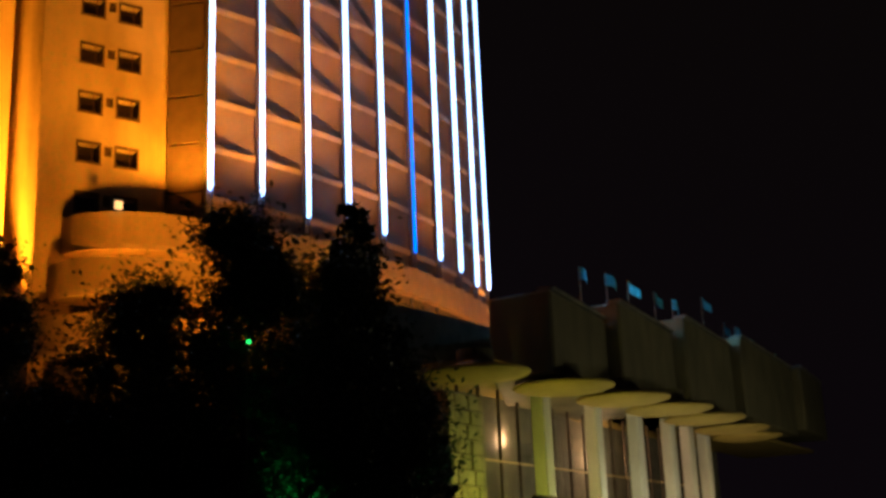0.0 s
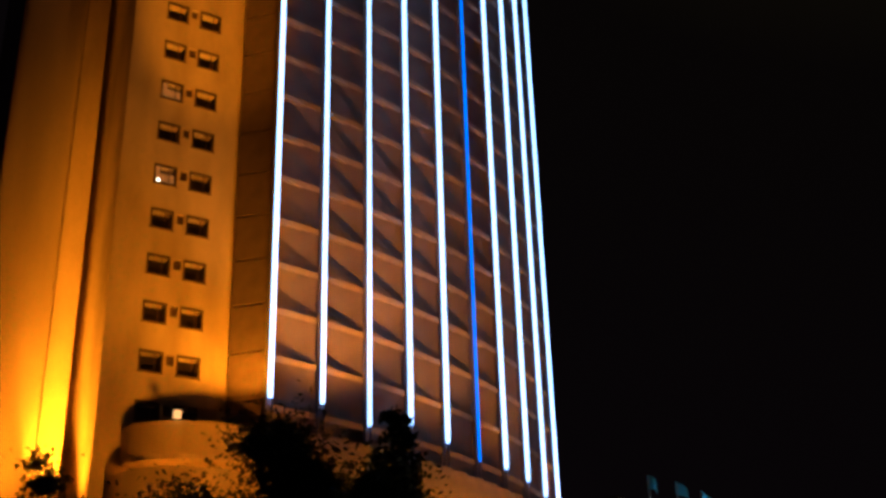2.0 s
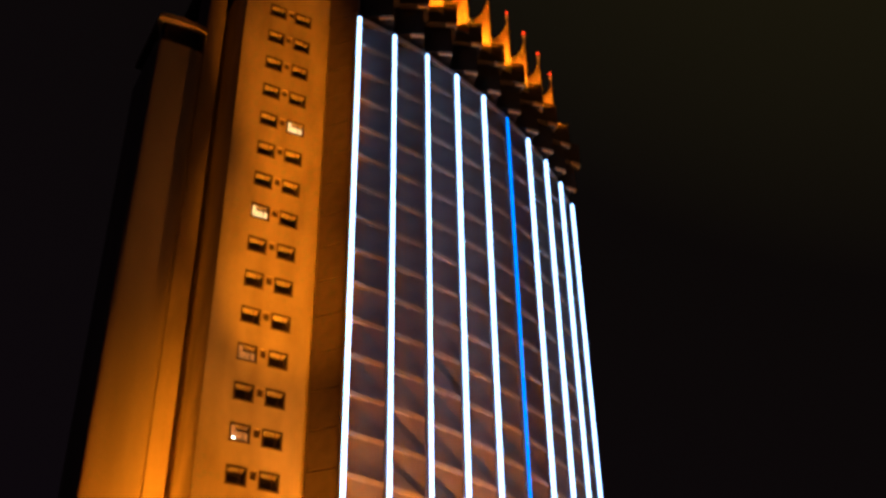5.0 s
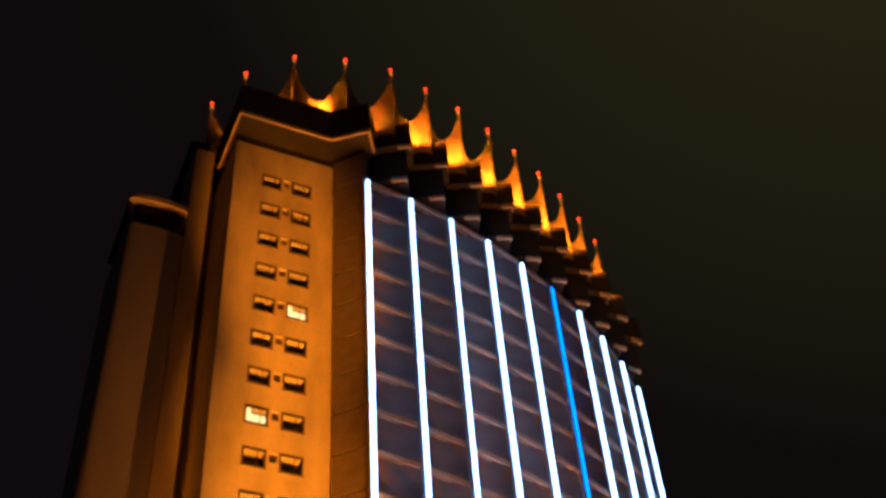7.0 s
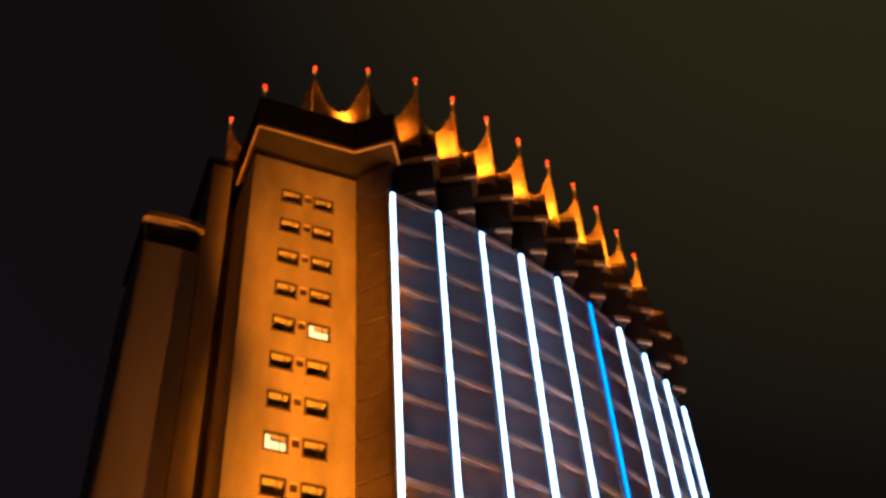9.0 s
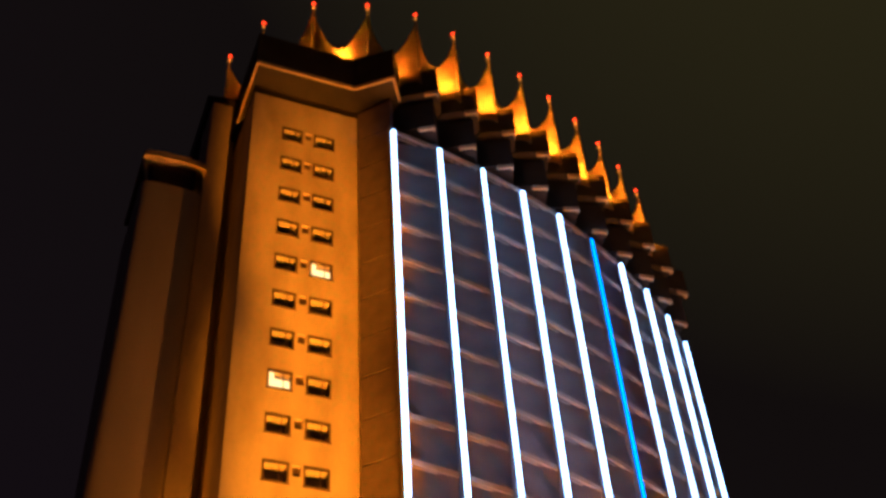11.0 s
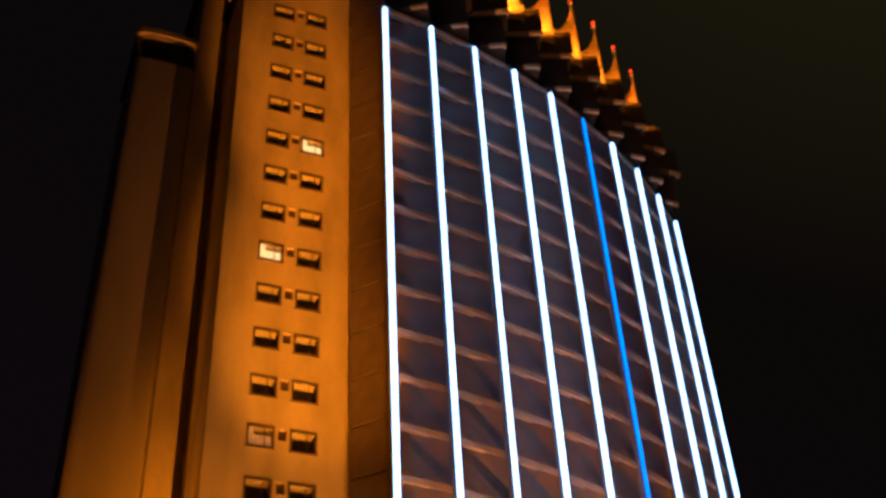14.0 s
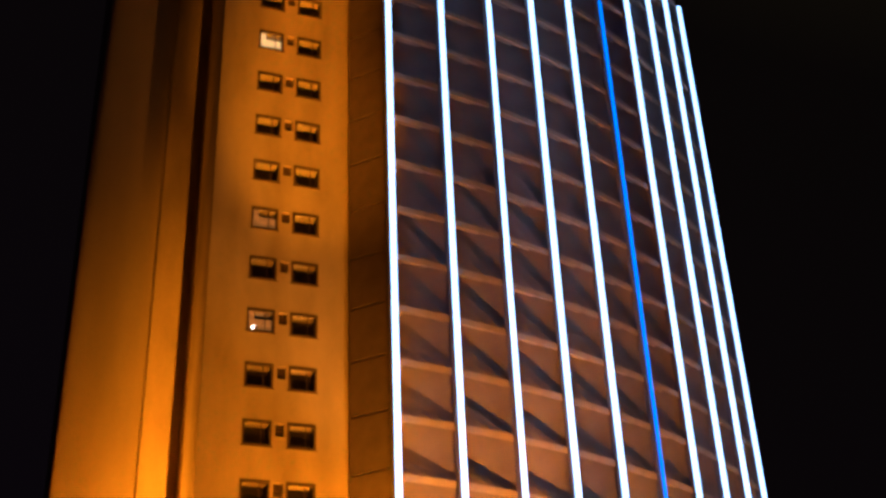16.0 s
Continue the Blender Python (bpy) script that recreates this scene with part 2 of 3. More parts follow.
ceiling_bm = box(-0.69, 0.69, 0.102, 0.80, 0.58, 0.666)
# pleated backing sheet: the room's darkness is put into its colour
backing_bm = bmesh.new()
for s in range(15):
    box(-0.75 + s * 0.1, -0.65 + s * 0.1, 0.82 + 0.03 * (s % 2), 0.9, -0.67, 0.665, backing_bm)
sill_bm = bevelled(box(-0.86, 0.86, -0.07, 0.05, -0.775, -0.722), 0.01)
louvre = bmesh.new()
for s in range(4):
    box(-0.25, 0.25, 0.2, 0.27, -0.10 + s * 0.185, 0.03 + s * 0.185, louvre)
proto = {}
LIT = {(4, 1): (ROOM_LIT, "window with warm light behind a curtain"), (7, 0): (ROOM_LIT, "window with warm light behind a curtain"),
       (13, 0): (ROOM_DIM, "dimly lit window with a bare bulb"), (11, 0): (ROOM_DIM, "dimly lit window with a half-drawn curtain")}
curtain_bm = bmesh.new()
for s in range(12):
    x = -0.66 + s * 0.11
    box(x, x + 0.09, 0.14, 0.18, -0.58, 0.12 if s > 2 else 0.55, curtain_bm)
for k in range(ROWS_DOWN):
    for j in (0, 1):
        holder = again("window", proto.get("frame"), tower, m=pose(PITCH * j, 0, TOP - H * k)) if proto else part("window", win_frame, DARKFRAME, tower)
        if not proto:
            holder.matrix_basis = pose(0, 0, TOP)
            proto["frame"] = holder.data
            p = part("pane", pane_bm, PANE, holder)
            s = part("sill", sill_bm, DARKFRAME, holder)
            d = part("room_backing", backing_bm, ROOM_DARK, holder)
            c = part("reveal_ceiling", ceiling_bm, CEILING, holder)
            sides = [part("shaded_reveal_side", b, DARKFRAME, holder).data for b in side_bms]
            p.visible_shadow = False
            proto["pane"], proto["sill"], proto["room_backing"], proto["ceiling"] = p.data, s.data, d.data, c.data
        else:
            again("pane", proto["pane"], holder).visible_shadow = False
            again("room_backing", proto["room_backing"], holder)
            again("sill", proto["sill"], holder)
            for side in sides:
                again("shaded_reveal_side", side, holder)
            again("reveal_ceiling", proto["ceiling"], holder)
        if (k, j) in LIT:
            mat, text = LIT[(k, j)]
            tagged(holder, text)
            part("curtain", curtain_bm.copy(), mat, holder)
            if k == 13:
                part("bulb", ball((-0.42, 0.15, -0.42), 0.09), BULB, holder, "bare white bulb")
    vent = again("vent", proto["vent"], tower, m=pose(1.25, 0, TOP - H * k)) if "vent" in proto else part("vent", louvre, DARKFRAME, tower)
    if "vent" not in proto:
        vent.matrix_basis = pose(1.25, 0, TOP)
        proto["vent"] = vent.data

# pilaster and recess beside the end wall, and the stair tower
part("recess_wall", box(-4.2, XL, 6.8, 7.1, 0, 90.0), CONCRETE, tower)
part("pilaster", bevelled(box(-5.66, -4.1, 2.9, 6.79, 0, 89.5), 0.06), CONCRETE, tower)


def stair_outline(grow=0.0):
    pts = []
    for i in range(49):
        a = math.pi * (0.005 + 0.99 * i / 48)
        pts.append((-7.83 - (2.12 + grow) * math.cos(a), 3.6 - (1.1 + grow) * math.sin(a) ** 0.24))
    return pts + [(-5.72 + grow, 10.0), (-9.94 - grow, 10.0)]


part("stair_tower", prism(stair_outline(), 0, 78.6), SMOOTH, tower, "smooth curved concrete stair tower")
part("stair_neck", prism(stair_outline(-0.5), 78.6, 81.2), BRONZE, tower)
part("stair_cap", prism(stair_outline(0.15), 81.2, 81.75), FASCIA, tower, "light concrete roof cap")
strut = tube([(-9.4, 3.4, 78.7), (-9.95, 3.2, 81.2)], [0.12, 0.12], 6)
part("cap_strut", strut, FASCIA, tower)

# corner panels between the end wall and the first strip
corner = arc(A0, -0.5)
cdir = Vector((corner[0] - XR, corner[1] - 0.0))
clen = cdir.length
cbm = bevelled(box(0, clen, 0, 0.4, -H + 0.13, 0), 0.02)
cpanel = None
cang = math.degrees(math.atan2(cdir.y, cdir.x))
for k in range(27):
    m = pose(XR + 0.06, -0.05, TOP + 1.2 - H * (k - 1), 0, 0, cang)
    if TOP + 1.2 - H * k < 0:
        break
    if cpanel is None:
        cpanel = part("corner_panel", cbm, CORNER, tower)
        cpanel.matrix_basis = m
    else:
        again("corner_panel", cpanel.data, tower, m=m)

# balconies: slatted triangular floors and slanting wall panels
DEEP, FLUSH = -1.25, -0.1
SLAB_Z = TOP - 2.45 - H * 17  # lowest floor of the lit storeys


def slats(step):
    """The balcony floor: an outer beam and boards with gaps, each ending at the slanting wall."""
    bm = bmesh.new()
    for near, far in ((0.06, -0.07), (-0.21, -0.31), (-0.45, -0.55), (-0.69, -1.25)):
        reach = (step - 0.24) * max(0.06, 1 - (-(near + far) / 2 - 0.1) / 1.15) if near < 0 else step - 0.24
        prism([face(0.12, near), face(0.12 + reach / 2, near), face(0.12 + reach, near), face(0.12 + reach, far), face(0.12 + reach / 2, far), face(0.12, far)], -0.05 if near < 0 else -0.2, 0.0, bm)
    return bm


for i in range(9):
    step = strip_at(i + 1) - strip_at(i)
    lip_bm = prism([face(0.12, 0.12), face(step / 2, 0.12), face(step - 0.12, 0.12), face(step - 0.12, 0.07), face(step / 2, 0.07), face(0.12, 0.07)], -0.36, 0.05)
    wall_bm = prism([face(0.1, DEEP), face(step - 0.1, FLUSH), face(step - 0.1, FLUSH - 0.3), face(0.1, DEEP - 0.3)], 0.002, H)
    slab0 = None
    for k in range(-1, 19):
        m = turned(strip_at(i), SLAB_Z + H * k)
        if slab0 is None:
            slab0, wall0 = part("balcony_floor", slats(step), SLAB, tower), part("wall_panel", wall_bm, PANEL, tower)
            lip0 = part("floor_edge", lip_bm, SLAB, slab0)
            slab0.matrix_basis = wall0.matrix_basis = m
        else:
            again("floor_edge", lip0.data, again("balcony_floor", slab0.data, tower, m=m))
            if k < 18:
                again("wall_panel", wall0.data, tower, m=m)
    # parapet panels below the lit storeys, one for each half bay
    par_bm = bevelled(prism([face(0.16, 0.15), face(step / 2 - 0.16, 0.75), face(step / 2 - 0.16, 0.5), face(0.16, -0.1)], 22.0, 24.1), 0.02)
    par0 = part("parapet_panel", par_bm, SLAB, tower)
    par0.matrix_basis = turned(strip_at(i))
    again("parapet_panel", par0.data, tower, m=turned(strip_at(i) + step / 2))

fin0 = None
fin_bm = prism([face(-0.11, 0.05), face(0.11, 0.05), face(0.11, DEEP - 0.4), face(-0.11, DEEP - 0.4)], 20.0, 85.6)
for i in range(10):
    if fin0 is None:
        fin0 = part("fin", fin_bm, FIN, tower)
        fin0.matrix_basis = turned(strip_at(i))
    else:
        again("fin", fin0.data, tower, m=turned(strip_at(i)))

# body behind the facades, podium and roof
body = [arc(A0 + (42.0 - A0) * s / 16, -2.3) for s in range(17)] + [(48.0, 26.0), (38.0, 44.0), (10.0, 46.0), (-5.0, 30.0), (-5.0, 8.0), (-3.0, 7.2), (-3.0, 1.4), (5.0, 1.4)]
part("core_wall", prism(body, 0, 85.9), CONCRETE, tower)
part("far_end_wall", prism([arc(strip_at(9) + 0.15, -0.4), arc(42.0, -0.6), arc(42.0, -2.4), arc(strip_at(9) + 0.15, -2.4)], 0, 85.9), PANEL, tower)
podium_pts = [arc(11.5 + (41.6 - 11.5) * s / 16, 7.5) for s in range(17)] + [arc(41.6, -6), arc(A0, -6), arc(A0, 3.0)]
part("podium_storey", prism(podium_pts, 0, 18.2), STONE, tower)
part("facade_foot", prism([arc(A0 + (41.9 - A0) * s / 16, -0.6) for s in range(17)] + [arc(41.9, -3), arc(A0, -3)], 18.2, 22.2), STONE, tower)
part("roof_slab", prism([(x * 0.995, y) for x, y in body], 85.9, 92.4), BRONZE, tower)

# curved terraces at the foot of the end wall
TERRACES = ((4.5, 5.9, 4.0, 21.4, 23.4), (3.7, 5.8, 4.7, 18.5, 20.4), (3.3, 6.3, 5.4, 15.0, 16.9))
for cx, rx, ry, z0, z1 in TERRACES:
    outer = [(cx - rx * math.cos(math.pi * s / 28), -ry * math.sin(math.pi * s / 28) ** 0.9) for s in range(29)]
    inner = [(cx - (rx - 0.28) * math.cos(math.pi * s / 28), -(ry - 0.28) * math.sin(math.pi * s / 28) ** 0.9) for s in range(29)]
    bm = bmesh.new()
    for (a, b), (c, d) in zip(zip(outer, outer[1:]), zip(inner, inner[1:])):
        prism([a, b, d, c], z0, z1, bm)
    bmesh.ops.remove_doubles(bm, verts=bm.verts, dist=0.001)
    part("terrace_parapet", bm, CONCRETE, tower, "stained curved concrete parapet")
    part("terrace_floor", prism(outer, z0 - 0.3, z0 - 0.002), SLAB, tower)
roof_bm = bmesh.new()
lows = [roof_bm.verts.new((4.5 - 5.6 * math.cos(math.pi * s / 28), -3.7 * math.sin(math.pi * s / 28) ** 0.9, 23.42)) for s in range(29)]
tops = [roof_bm.verts.new((4.5 - 4.1 * math.cos(math.pi * s / 28), -0.6 * math.sin(math.pi * s / 28) ** 0.9, 23.95)) for s in range(29)]
for k in range(28):
    roof_bm.faces.new((lows[k], lows[k + 1], tops[k + 1], tops[k]))
roof_bm.faces.new(tops)
part("terrace_roof", roof_bm, BRONZE, tower, "low dark sheet roof over the terrace")
part("lamp_box", bevelled(box(0.55, 1.0, -3.55, -3.3, 23.45, 23.95), 0.03), ROOM_LIT, tower, "small lit lamp box on the terrace edge")
part("terrace_base", prism([(3.3 - 5.4 * math.cos(math.pi * s / 20), -4.4 * math.sin(math.pi * s / 20)) for s in range(21)], 0, 14.2), STONE, tower)

# ---------------------------------------------------------------- crown
def rim(pts, z0, z1, thick=0.16):
    """A lip that runs along the open line of points."""
    bm = bmesh.new()
    for a, b in zip(pts, pts[1:]):
        a, b = Vector(a), Vector(b)
        side = Vector((-(b - a).y, (b - a).x)).normalized() * thick
        prism([a, b, b + side, a + side], z0, z1, bm)
    return bm


BLOCK = 3.454
B0 = 7.559
tier1 = prism([local(0, -0.35), local(2.0, 1.55), local(3.3, -0.2), local(3.3, -3.0), local(0, -3.0)], 89.75, 92.5)
edge1 = rim([local(1.25, 0.84), local(2.0, 1.55), local(2.25, 1.21)], 89.3, 89.74)
tier2 = prism([local(0, -1.1), local(2.0, 0.75), local(3.3, -0.9), local(3.3, -3.0), local(0, -3.0)], 86.25, 89.28)
edge2 = rim([local(1.1, -0.08), local(2.0, 0.75), local(2.2, 0.5)], 85.92, 86.3)
protos = None
for i in range(10):
    m = turned(B0 + BLOCK * i)
    if protos is None:
        t1 = part("crown_block", tier1, BRONZE, tower, "dark bronze crown block")
        e1 = part("block_edge", edge1, FASCIA, t1)
        t2 = part("cornice_block", tier2, BRONZE, tower)
        e2 = part("block_edge", edge2, FASCIA, t2)
        t1.matrix_basis = t2.matrix_basis = m
        protos = (t1.data, e1.data, t2.data, e2.data)
    else:
        t1 = again("crown_block", protos[0], tower, "dark bronze crown block", m)
        again("block_edge", protos[1], t1)
        t2 = again("cornice_block", protos[2], tower, m=m)
        again("block_edge", protos[3], t2)
# the crown's end above the windows
end_pts = [(-3.56, -2.2), (4.12, -2.2), (6.65, -4.2), (7.9, -2.2), (8.1, 1.0), (-3.56, 4.0)]
t1 = part("crown_block", prism(end_pts, 89.3, 92.65), BRONZE, tower, "dark bronze crown block")
part("block_edge", rim(end_pts[5:] + end_pts[:4], 88.92, 89.29), FASCIA, t1)
part("cornice_block", prism([(-3.0, 0.25), (5.3, 0.25), (7.0, -2.0), (7.8, 1.0), (-3.0, 4.0)], 88.26, 89.28), BRONZE, tower)
flank = [(-3.5, 4.02), (-5.9, 4.4), (-5.9, 14.0), (-3.0, 14.0)]
part("crown_block", prism(flank, 89.6, 92.0), BRONZE, tower, "dark bronze crown block")

SPIRES = [(-4.3, 5.9), (-2.5, 1.7), (0.86, -1.5), (5.1, -2.8)] + [arc(8.432 + 3.448 * i, 0.95 - 0.08 * i) for i in range(9)]
BASE, LOW, HIGH, TIP = 90.8, 95.2, 98.7, 99.9


def sail(name, a, b):
    """A corrugated sheet that rises in a hollow curve from the valley a to the spire b."""
    a, b = Vector((*a, 0)), Vector((*b, 0))
    side = (b - a).cross((0, 0, 1)).normalized()
    n, rows = 22, 5
    bm = bmesh.new()
    grid = []
    for i in range(n + 1):
        u = i / n
        top = LOW + (HIGH - LOW) * u ** 2.3
        off = 0.09 if i % 2 else -0.09
        p = a.lerp(b, u) + side * (off + 0.25 * math.sin(math.pi * u))
        grid.append([bm.verts.new((p.x, p.y, BASE + (top - BASE) * j / rows)) for j in range(rows + 1)])
    for i in range(n):
        for j in range(rows):
            bm.faces.new((grid[i][j], grid[i + 1][j], grid[i + 1][j + 1], grid[i][j + 1]))
    bmesh.ops.solidify(bm, geom=bm.faces[:], thickness=0.05)
    return part(name, bm, GOLD, tower, "golden corrugated crown sail")


inward = Vector((18.0, 24.0, 0))
valleys = []
for a, b in zip(SPIRES, SPIRES[1:]):
    mid_pt = (Vector((*a, 0)) + Vector((*b, 0))) / 2
    valleys.append((mid_pt + (inward - mid_pt).normalized() * 1.3).to_2d())
for i, s in enumerate(SPIRES):
    if i > 0:
        sail("crown_sail", valleys[i - 1], s)
    if i < len(valleys):
        sail("crown_sail", valleys[i], s)
    post = tube([(*s, 92.4), (*s, HIGH), (*s, HIGH + 0.75)], [0.13, 0.1, 0.07], 8)
    sp = part("spire", post, STEEL, tower)
    part("red_lamp", ball((*s, TIP), 0.16), RED_LAMP, sp, "glowing red beacon lamp")
    part("amber_lamp", ball((*s, TIP - 0.6), 0.13), AMBER_LAMP, sp, "amber lamp")
    part("lamp_stem", tube([(*s, HIGH + 0.7), (*s, TIP - 0.1)], [0.06, 0.06], 6), STEEL, sp)
for v in valleys:
    lad = bmesh.new()
    box(v.x - 0.22, v.x - 0.14, v.y - 0.05, v.y + 0.05, BASE, LOW + 0.4, lad)
    box(v.x + 0.14, v.x + 0.22, v.y - 0.05, v.y + 0.05, BASE, LOW + 0.4, lad)
    for j in range(8):
        box(v.x - 0.14, v.x + 0.14, v.y - 0.05, v.y + 0.05, 92.6 + j * 0.36, 92.7 + j * 0.36, lad)
    part("ladder_post", lad, GOLD, tower)
for i, v in enumerate(valleys):
    out = (v - inward.to_2d()).normalized()
    aim = Vector((*SPIRES[i + 1], 97.0))
    flood("crown_lamp", (v.x + out.x * (1.75 if i > 2 else 1.0), v.y + out.y * (1.75 if i > 2 else 1.0), 91.3 if i > 2 else 92.9), aim, 5200, angle=120, blend=0.8, radius=0.3)

# ---------------------------------------------------------------- light strips on the facade
STRIP_LOW = (25.86, 26.23, 25.50, 26.28, 25.95, 25.41, 25.73, 25.68, 25.34, 25.95)
for i in range(10):
    blue = i == 5
    x, y = arc(strip_at(i), 0.0)
    r = 0.09 if blue else 0.165
    strip = part("light_strip", tube([(x, y, STRIP_LOW[i]), (x, y, STRIP_LOW[i] + 0.2), (x, y, 84.49), (x, y, 84.65)], [r * 0.6, r, r, r * 0.6], 12), LED_BLUE if blue else LED_WHITE, smooth=True)
    tagged(strip, "glowing blue light tube running down the facade" if blue else "glowing white light tube running down the facade", "light strip", "light strips on the facade")
    b = strip_at(i)
    part("strip_rail", prism([arc(b - 0.24, -0.09), arc(b - 0.22, -0.09), arc(b - 0.22, -0.25), arc(b + 0.22, -0.25), arc(b + 0.22, -0.09), arc(b + 0.24, -0.09), arc(b + 0.24, -0.3), arc(b - 0.24, -0.3)], STRIP_LOW[i] - 2.5, 84.6), FIN, strip)
    # unseen flange, added to keep tube light off the end wall
    if i < 3:
        part("added_light_shield", prism([arc(b - 0.27, 0.13), arc(b - 0.245, 0.13), arc(b - 0.245, -0.3), arc(b - 0.27, -0.3)], STRIP_LOW[i] - 0.2, 84.7), FIN, strip)

for b, out, z, kw in FACADE_LAMPS:
    x, y = arc(b, out)
    flood("floodlight_facade", (x, y, z), (*arc(b + 2, 0), 60.0), kw * 1300, colour=(1.0, 0.30, 0.03), angle=72, radius=0.05)

# ---------------------------------------------------------------- entrance hall beside the tower
U = Vector((0.904, 0.428, 0)).normalized()
OUT = Vector((U.y, -U.x, 0))
ORIGIN = Vector((24.07, -15.6, 0))
HALL = Matrix(((U.x, -OUT.x, 0, ORIGIN.x), (U.y, -OUT.y, 0, ORIGIN.y), (0, 0, 1, 0), (0, 0, 0, 1)))
BAYS = ((-8.3, 1.6), (0.0, 0.0), (7.7, -0.8), (15.2, -1.3), (22.9, -1.4), (31.7, -0.9), (39.1, 0.0))  # along and across the front
hall = thing("entrance_hall", "low entrance hall with round canopy discs on white columns", "building")
hall.matrix_basis = HALL


def lathe(profile, sides=40):
    bm = bmesh.new()
    rings = [[bm.verts.new((r * math.cos(2 * math.pi * k / sides), r * math.sin(2 * math.pi * k / sides), z)) for k in range(sides)] for r, z in profile]
    for a, b in zip(rings, rings[1:]):
        for k in range(sides):
            bm.faces.new((a[k], a[(k + 1) % sides], b[(k + 1) % sides], b[k]))
    bm.faces.new(rings[0][::-1])
    bm.faces.new(rings[-1])
    return bm


disc0 = col0 = block0 = None
disc_bm = lathe([(0.5, 11.92), (1.5, 11.96), (2.5, 12.08), (3.0, 12.22), (3.08, 12.32), (3.0, 12.42), (1.2, 12.55)])
col_bm = bevelled(box(-0.6, 0.6, -0.45, 0.45, 0, 13.2), 0.08)
for u, v in BAYS:
    m = pose(u, v, 0)
    if disc0 is None:
        disc0 = part("canopy_disc", disc_bm, DISC, hall, "round plastered canopy disc", smooth=False)
        disc0.matrix_basis = m
        neck0 = part("disc_neck", lathe([(1.5, 12.56), (1.1, 12.9), (1.0, 13.6)], 20), OLIVE, disc0)
    else:
        d = again("canopy_disc", disc0.data, hall, "round plastered canopy disc", m)
        again("disc_neck", neck0.data, d)
for u in (3.3, 11.9, 20.0, 27.5, 32.2, 36.7):
    m = pose(u, 3.1, 0)
    if col0 is None:
        col0 = part("column", col_bm, WHITE, hall, "white rendered square column")
        col0.matrix_basis = m
    else:
        again("column", col0.data, hall, "white rendered square column", m)
FASCIA_BLOCKS = ((-2.5, 8.4, 17.8, 12.75), (8.7, 22.3, 19.0, 12.9), (22.6, 38.0, 20.2, 13.3), (38.3, 60.0, 21.0, 14.0), (60.3, 74.0, 21.0, 14.6))
for i, (a, b, top, low) in enumerate(FASCIA_BLOCKS):
    bm = prism([(a, -0.6), (b, 0.3), (b, 8.0), (a, 8.0 if i else 3.5)], low, top)
    part("fascia_block", bevelled(bm, 0.15), OLIVE, hall, "dark olive fascia block")
    cap = prism([(a + 0.1, -0.75), (b - 0.1, 0.15), (b - 0.1, 0.8), (a + 0.1, 0.3)], top + 0.002, top + 0.22)
    part("fascia_cap", cap, STONE, hall)
part("hall_soffit", box(-6.4, 74, 2.0, 9.6, 13.3, 13.6), DISC, hall)
part("hall_back", box(-6.4, 62, 9.6, 12.0, 0, 13.8), STONE, hall)
part("hall_floor", box(-11, 62, -3.0, 9.6, 0, 0.45), STONE, hall)
# glazed front behind the columns
for i in range(19):
    u = -1.5 + i * 2.8
    part("mullion", box(u - 0.07, u + 0.07, 6.4, 6.6, 0.45, 13.35), DARKFRAME, hall)
    if i < 18:
        for z0, z1 in ((0.5, 4.6), (4.7, 8.6), (8.7, 13.3)):
            p = part("pane", box(u + 0.08, u + 2.72, 6.48, 6.51, z0, z1), PANE, hall)
            p.visible_shadow = False
for z in (4.65, 8.65):
    part("transom", box(-1.5, 49, 6.38, 6.4, z - 0.07, z + 0.07), FASCIA, hall)
# rubble pillar at the hall's near end: courses of rough stones
rough = random.Random(5)
for j in range(13):
    x = -6.2
    while x < -2.0:
        w = rough.uniform(0.7, 1.3)
        x1 = min(x + w, -1.9)
        d = rough.uniform(0, 0.14)
        part("stone", bevelled(box(x + 0.03, x1 - 0.03, 4.6 - d, 5.6, 0.5 + j * 0.88 + 0.03, 0.5 + (j + 1) * 0.88 - 0.03), 0.07), RUBBLE, hall)
        x = x1
part("pillar_core", box(-6.15, -1.95, 4.75, 6.3, 0.45, 12.0), STONE, hall)
# planter wall in front, below the disc at the near end
part("balustrade", bevelled(box(-8.0, 1.5, -1.6, -1.2, 0, 5.6), 0.05), OLIVE, hall)
for u, v, e, c in ((-3.5, 0.6, 400, (0.9, 0.85, 0.08)), (6.5, -0.5, 260, (1.0, 0.85, 0.25)), (14.5, -0.5, 300, (1.0, 0.88, 0.5)), (23.5, -0.5, 260, (1.0, 0.8, 0.4)), (34.0, -0.5, 220, (1.0, 0.7, 0.3))):
    glow("canopy_lamp", HALL @ Vector((u, v, 5.2)), e, c, 0.3)
# fill lights added out of view to brighten the hall's front
for u in (4.0, 26.0, 48.0):
    glow("fascia_fill_light", HALL @ Vector((u, -22.0, 4.2)), 750, (1.0, 0.86, 0.5), 0.3)
glow("hall_lamp", HALL @ Vector((8.0, 8.2, 10.5)), 350, (1.0, 0.55, 0.25), 0.4)
glow("hall_lamp", HALL @ Vector((26.0, 8.2, 10.5)), 350, (1.0, 0.55, 0.25), 0.4)

